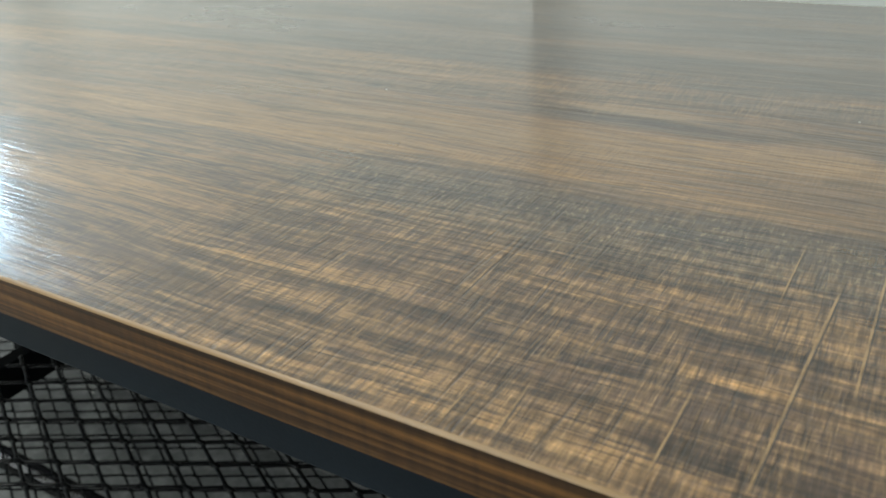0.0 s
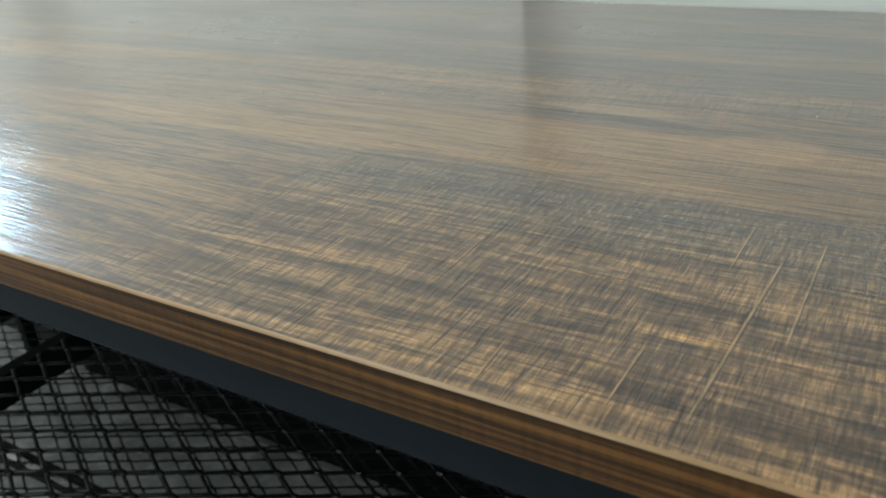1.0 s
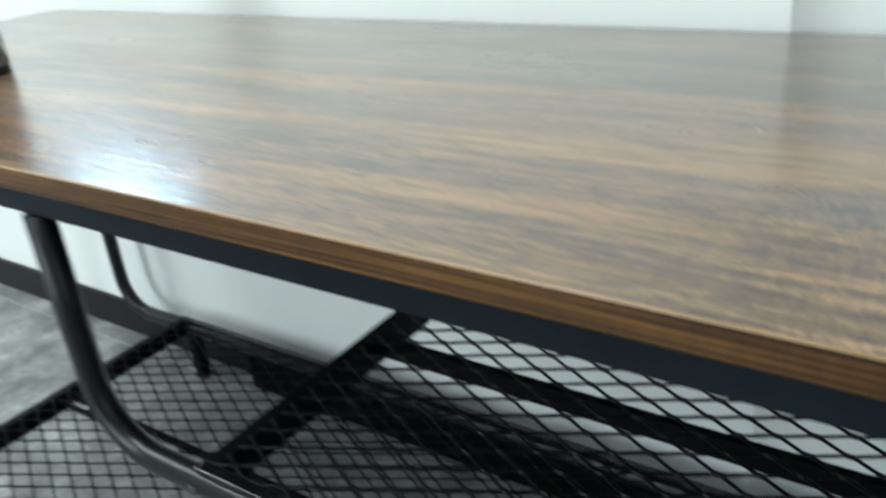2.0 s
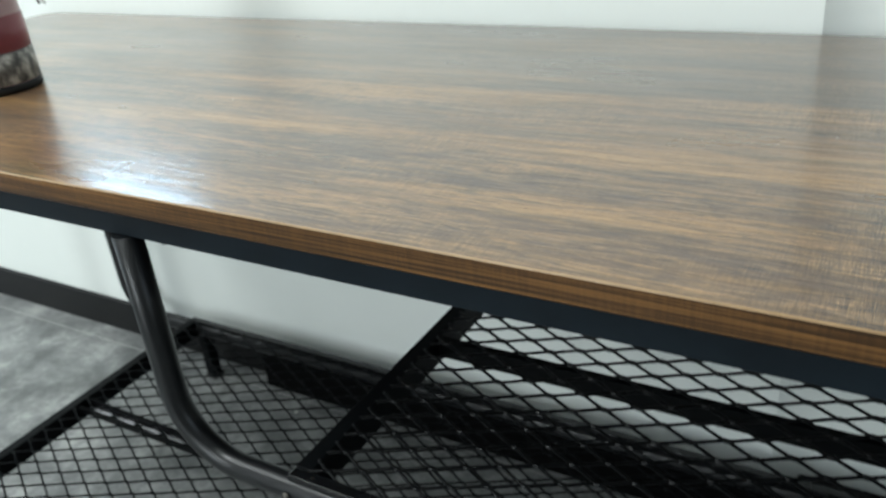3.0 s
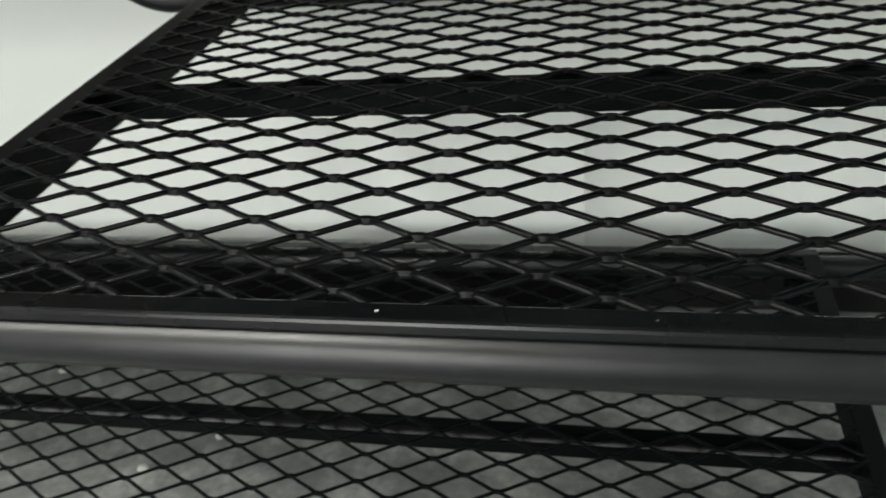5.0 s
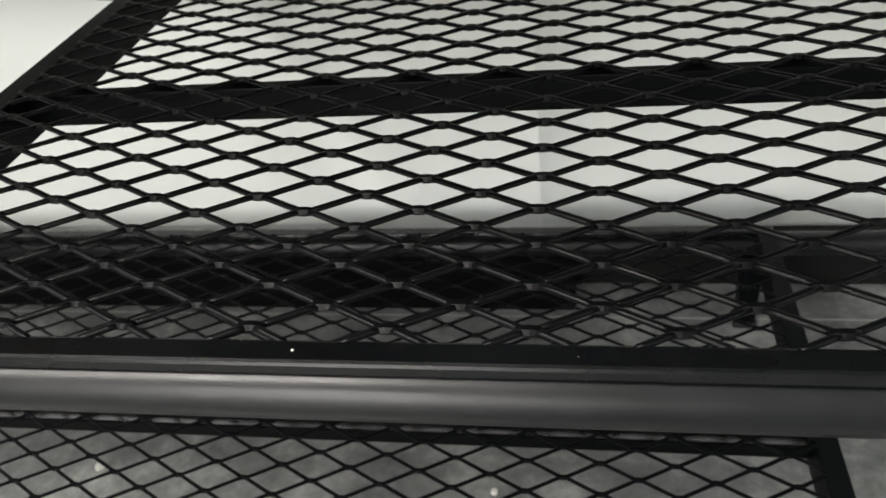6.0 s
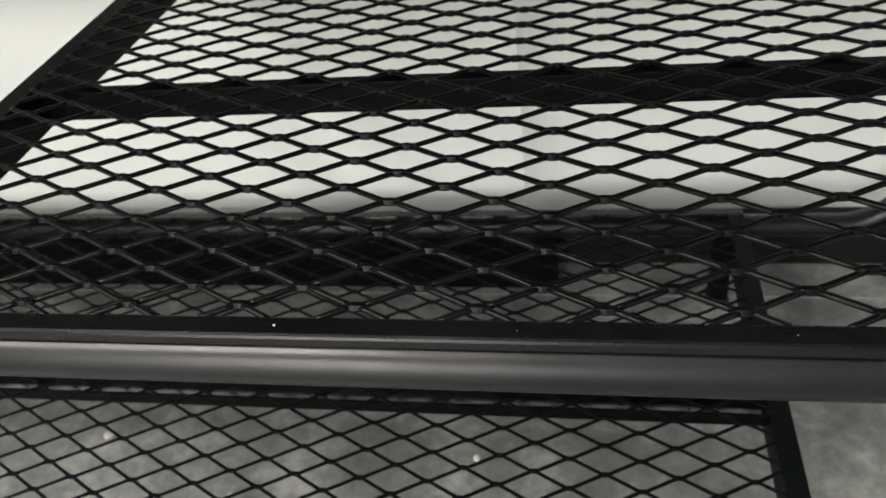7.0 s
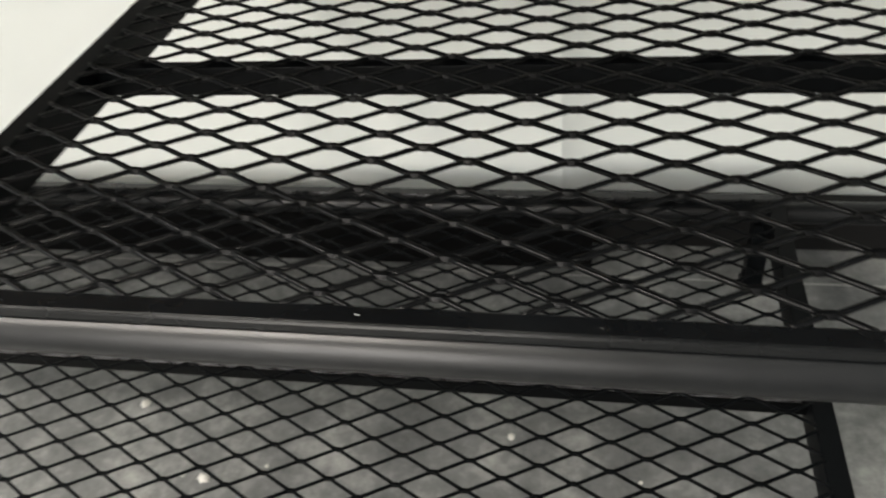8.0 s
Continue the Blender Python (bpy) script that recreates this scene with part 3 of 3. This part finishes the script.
lower = shelf(LO_X0, LO_X1, LO_Y0, LO_Y1, LO_Z, 0.2667, 0.1783, "long black expanded-metal mesh shelf near the floor", 0.2225, 0.0496, 0.0125, 0.80, True, 4, LOW_MESH)


def screw(x, y, z):
    bm = bmesh.new()
    bmesh.ops.create_uvsphere(bm, u_segments=16, v_segments=8, radius=0.0042)
    for v in bm.verts:
        v.co.z *= 0.55
        v.co = Vector((x + v.co.x, y - v.co.z, z + v.co.y))
    return bm


for x in (0.001, UP_X1 - 0.001):
    part("screw", screw(x, UP_Y0 + 0.0057 - TUBE_R - 0.0006, UP_TZ), ZINC, table, "small round zinc screw head")


def ceiling_light(x, y):
    """A square panel lamp: a frame of four strips round a backing."""
    panel = tagged(new("ceiling_light"), "flat square white ceiling light panel", "lamp", "ceiling light panels")
    panel.location = (x, y, 0)
    bm = bmesh.new()
    for x0, y0, x1, y1 in ((-0.30, -0.30, 0.30, -0.278), (-0.30, 0.278, 0.30, 0.30), (-0.30, -0.278, -0.278, 0.278), (0.278, -0.278, 0.30, 0.278)):
        box(bm, x0, y0, 2.55, x1, y1, ROOM_Z - 0.001)
    part("frame", bm, CEIL, panel)
    part("backing", block(-0.278, -0.278, 2.58, 0.278, 0.278, ROOM_Z - 0.001), CEIL, panel)
    return panel


lamp = ceiling_light(PANELS[0][0], PANELS[0][1])
for x, y, _ in PANELS[1:]:
    copy_thing(lamp, pose(x, y, 0))

for x in (-0.076, UP_LEG1 - 0.035):
    bm = bmesh.new()
    bmesh.ops.create_cone(bm, cap_ends=True, segments=6, radius1=0.0055, radius2=0.005, depth=0.004)
    for v in bm.verts:
        v.co = Vector((x + v.co.x, 0.0175 + v.co.y, RZ0 - 0.0018 + v.co.z))
    part("bolt", bm, STEEL, table, "small black hexagonal bolt head")

# ---- things on and round the table ----
tagged(part("black_board", block(-0.512, 0.474, 0.0, 0.321, 0.4995, 0.062, 0.002), BLACKWOOD), "long low black board lying on the floor against the baseboard", "board")


def lathe(profile, cx, cy, sides=48):
    bm = bmesh.new()
    rings = [[bm.verts.new((cx + r * math.cos(a), cy + r * math.sin(a), z)) for a in (2 * math.pi * k / sides for k in range(sides))] for r, z in profile]
    for a, b in zip(rings, rings[1:]):
        for k in range(sides):
            bm.faces.new((a[k], a[(k + 1) % sides], b[(k + 1) % sides], b[k])).smooth = True
    bm.faces.new(rings[0][::-1])
    bm.faces.new(rings[-1])
    return bm


VX, VY, VR = -0.4686, 0.1666, 0.0425
vase = tagged(new("vase"), "painted cylindrical vase with grey, red and pink bands, on the table", "vase")
body = [(VR - 0.004, H), (VR - 0.001, H + 0.001), (VR - 0.0008, H + 0.004), (VR - 0.0008, H + 0.196), (VR - 0.002, H + 0.2), (VR - 0.006, H + 0.2), (VR - 0.007, H + 0.19), (VR - 0.007, H + 0.02)]
part("body", lathe(body, VX, VY), PINK, vase, "pale pink glazed ceramic")
part("band", lathe([(VR - 0.001, H + 0.0092), (VR + 0.0003, H + 0.010), (VR + 0.0003, H + 0.040), (VR - 0.001, H + 0.041)], VX, VY), STONE, vase, "mottled grey painted band")
part("foot_ring", lathe([(VR - 0.002, H + 0.0002), (VR + 0.0002, H + 0.001), (VR + 0.0004, H + 0.008), (VR - 0.001, H + 0.009)], VX, VY), BASE, vase, "dark grey foot ring")
part("band", lathe([(VR - 0.001, H + 0.0412), (VR + 0.0002, H + 0.042), (VR + 0.0002, H + 0.075), (VR - 0.001, H + 0.076)], VX, VY), RED, vase, "dark red painted band")
bm = bmesh.new()
rows_v = []
for i in range(9):
    f = i / 8
    z = H + 0.068 + 0.125 * f
    w = radians(72) * math.sin(math.pi * (0.10 + 0.75 * f))
    mid = radians(-62)
    rows_v.append([bm.verts.new((VX + (VR + 0.0011) * math.cos(mid + w * (k / 8 - 1)), VY + (VR + 0.0011) * math.sin(mid + w * (k / 8 - 1)), z)) for k in range(17)])
for a, b in zip(rows_v, rows_v[1:]):
    for k in range(16):
        bm.faces.new((a[k], a[k + 1], b[k + 1], b[k])).smooth = True
leaf = part("painted_leaf", bm, GREEN, vase, "green painted leaf shape")
sol = leaf.modifiers.new("thickness", "SOLIDIFY")
sol.thickness = 0.0008

twigs = tagged(new("dry_twigs"), "thin dark dry twigs standing in the painted vase", "twigs")
rnd = random.Random(11)
TWIGS = (
    ((-0.455, 0.175, 0.640), (-0.447, 0.182, 0.822), (-0.428, 0.192, 0.800), (-0.414, 0.198, 0.755), (-0.405, 0.200, 0.731), (-0.378, 0.200, 0.7247), (-0.350, 0.201, 0.7238), (-0.324, 0.200, 0.7266), (-0.312, 0.201, 0.735)),
    ((-0.458, 0.172, 0.640), (-0.448, 0.180, 0.818), (-0.434, 0.188, 0.795), (-0.422, 0.195, 0.735), (-0.4127, 0.200, 0.705), (-0.408, 0.200, 0.698)),
    ((-0.475, 0.160, 0.640), (-0.485, 0.150, 0.820), (-0.500, 0.145, 0.900), (-0.520, 0.150, 0.985)),
    ((-0.470, 0.175, 0.640), (-0.466, 0.185, 0.820), (-0.455, 0.205, 0.910), (-0.460, 0.230, 1.010)),
    ((-0.462, 0.160, 0.640), (-0.452, 0.150, 0.820), (-0.430, 0.140, 0.890), (-0.405, 0.120, 0.950)),
)
for pts in TWIGS:
    stem = part("twig", tube(pts, 0.0012, 6), TWIG, twigs)
    for k in range(3, len(pts) - 1):
        p = Vector(pts[k])
        q = p + Vector((rnd.uniform(0.004, 0.014), rnd.uniform(-0.004, 0.006), rnd.uniform(-0.010, 0.006)))
        part("shoot", tube([p, (p + q) / 2 + Vector((0, 0, 0.0015)), q], 0.0008, 5), TWIG, stem)

stand = tagged(new("metal_stand"), "black square steel post with a foot cap on the grey floor", "stand")
part("post", block(-0.992, 0.222, 0.012, -0.962, 0.252, 0.52, 0.002), STEEL, stand)
part("foot_cap", block(-0.995, 0.219, 0.0, -0.959, 0.255, 0.012, 0.002), RUBBER, stand)


def crumbs(places, z, size, seed):
    bm = bmesh.new()
    rnd = random.Random(seed)
    for x, y, big in places:
        r = size * big * rnd.uniform(0.9, 1.1)
        one = bmesh.ops.create_icosphere(bm, subdivisions=1, radius=r)
        for v in one["verts"]:
            v.co = Vector((x + v.co.x * rnd.uniform(0.7, 1.5), y + v.co.y * rnd.uniform(0.7, 1.3), z + r * 0.55 + v.co.z * 0.6))
    return bm


DEBRIS = ((-0.104, 0.251, 1.3), (-0.046, 0.296, 1.2), (-0.262, 0.374, 1.2), (-0.012, 0.176, 1.5), (-0.034, 0.178, 0.9), (0.257, 0.245, 1.2), (0.041, 0.194, 0.5), (0.017, 0.336, 0.6), (0.267, 0.336, 0.6), (0.369, 0.209, 0.6), (-0.419, 0.434, 0.9))
tagged(part("dust", crumbs(((0.3348, 0.2271, 1.2), (0.5658, 0.2593, 1.0), (-0.1665, 0.1973, 1.1)), H, 0.0005, 3), CRUMB), "tiny white dust specks on the table top", "dust", kind="stuff")
tagged(part("rail_dust", crumbs(((0.2374, 0.0122, 1.2), (0.3300, 0.0118, 0.4), (0.4260, 0.0120, 0.5)), UP_Z, 0.00045, 4), CRUMB), "tiny white specks on the black shelf rail", "dust", kind="stuff")
tagged(part("floor_debris", crumbs(DEBRIS, 0.0, 0.0036, 6), CRUMB), "small white crumbs scattered on the floor", "crumbs", kind="stuff")

# floor tiles, last
TILE_X, TILE_Y, JOINT_X, JOINT_Y = 2.4, 1.2, -1.3, 0.4645
for i in range(-2, 2):
    for j in range(-5, 1):
        x0, y0 = JOINT_X + i * TILE_X + 0.0013, JOINT_Y + j * TILE_Y + 0.0013
        x1, y1 = min(x0 + TILE_X - 0.0026, ROOM_X1), min(y0 + TILE_Y - 0.0026, WALL_Y + 0.05)
        x0, y0 = max(x0, ROOM_X0), max(y0, ROOM_Y0)
        if x1 - x0 < 0.02 or y1 - y0 < 0.02:
            continue
        part("tile", block(x0, y0, -0.0005, x1, y1, 0.0, 0.0002), TILE, floor)
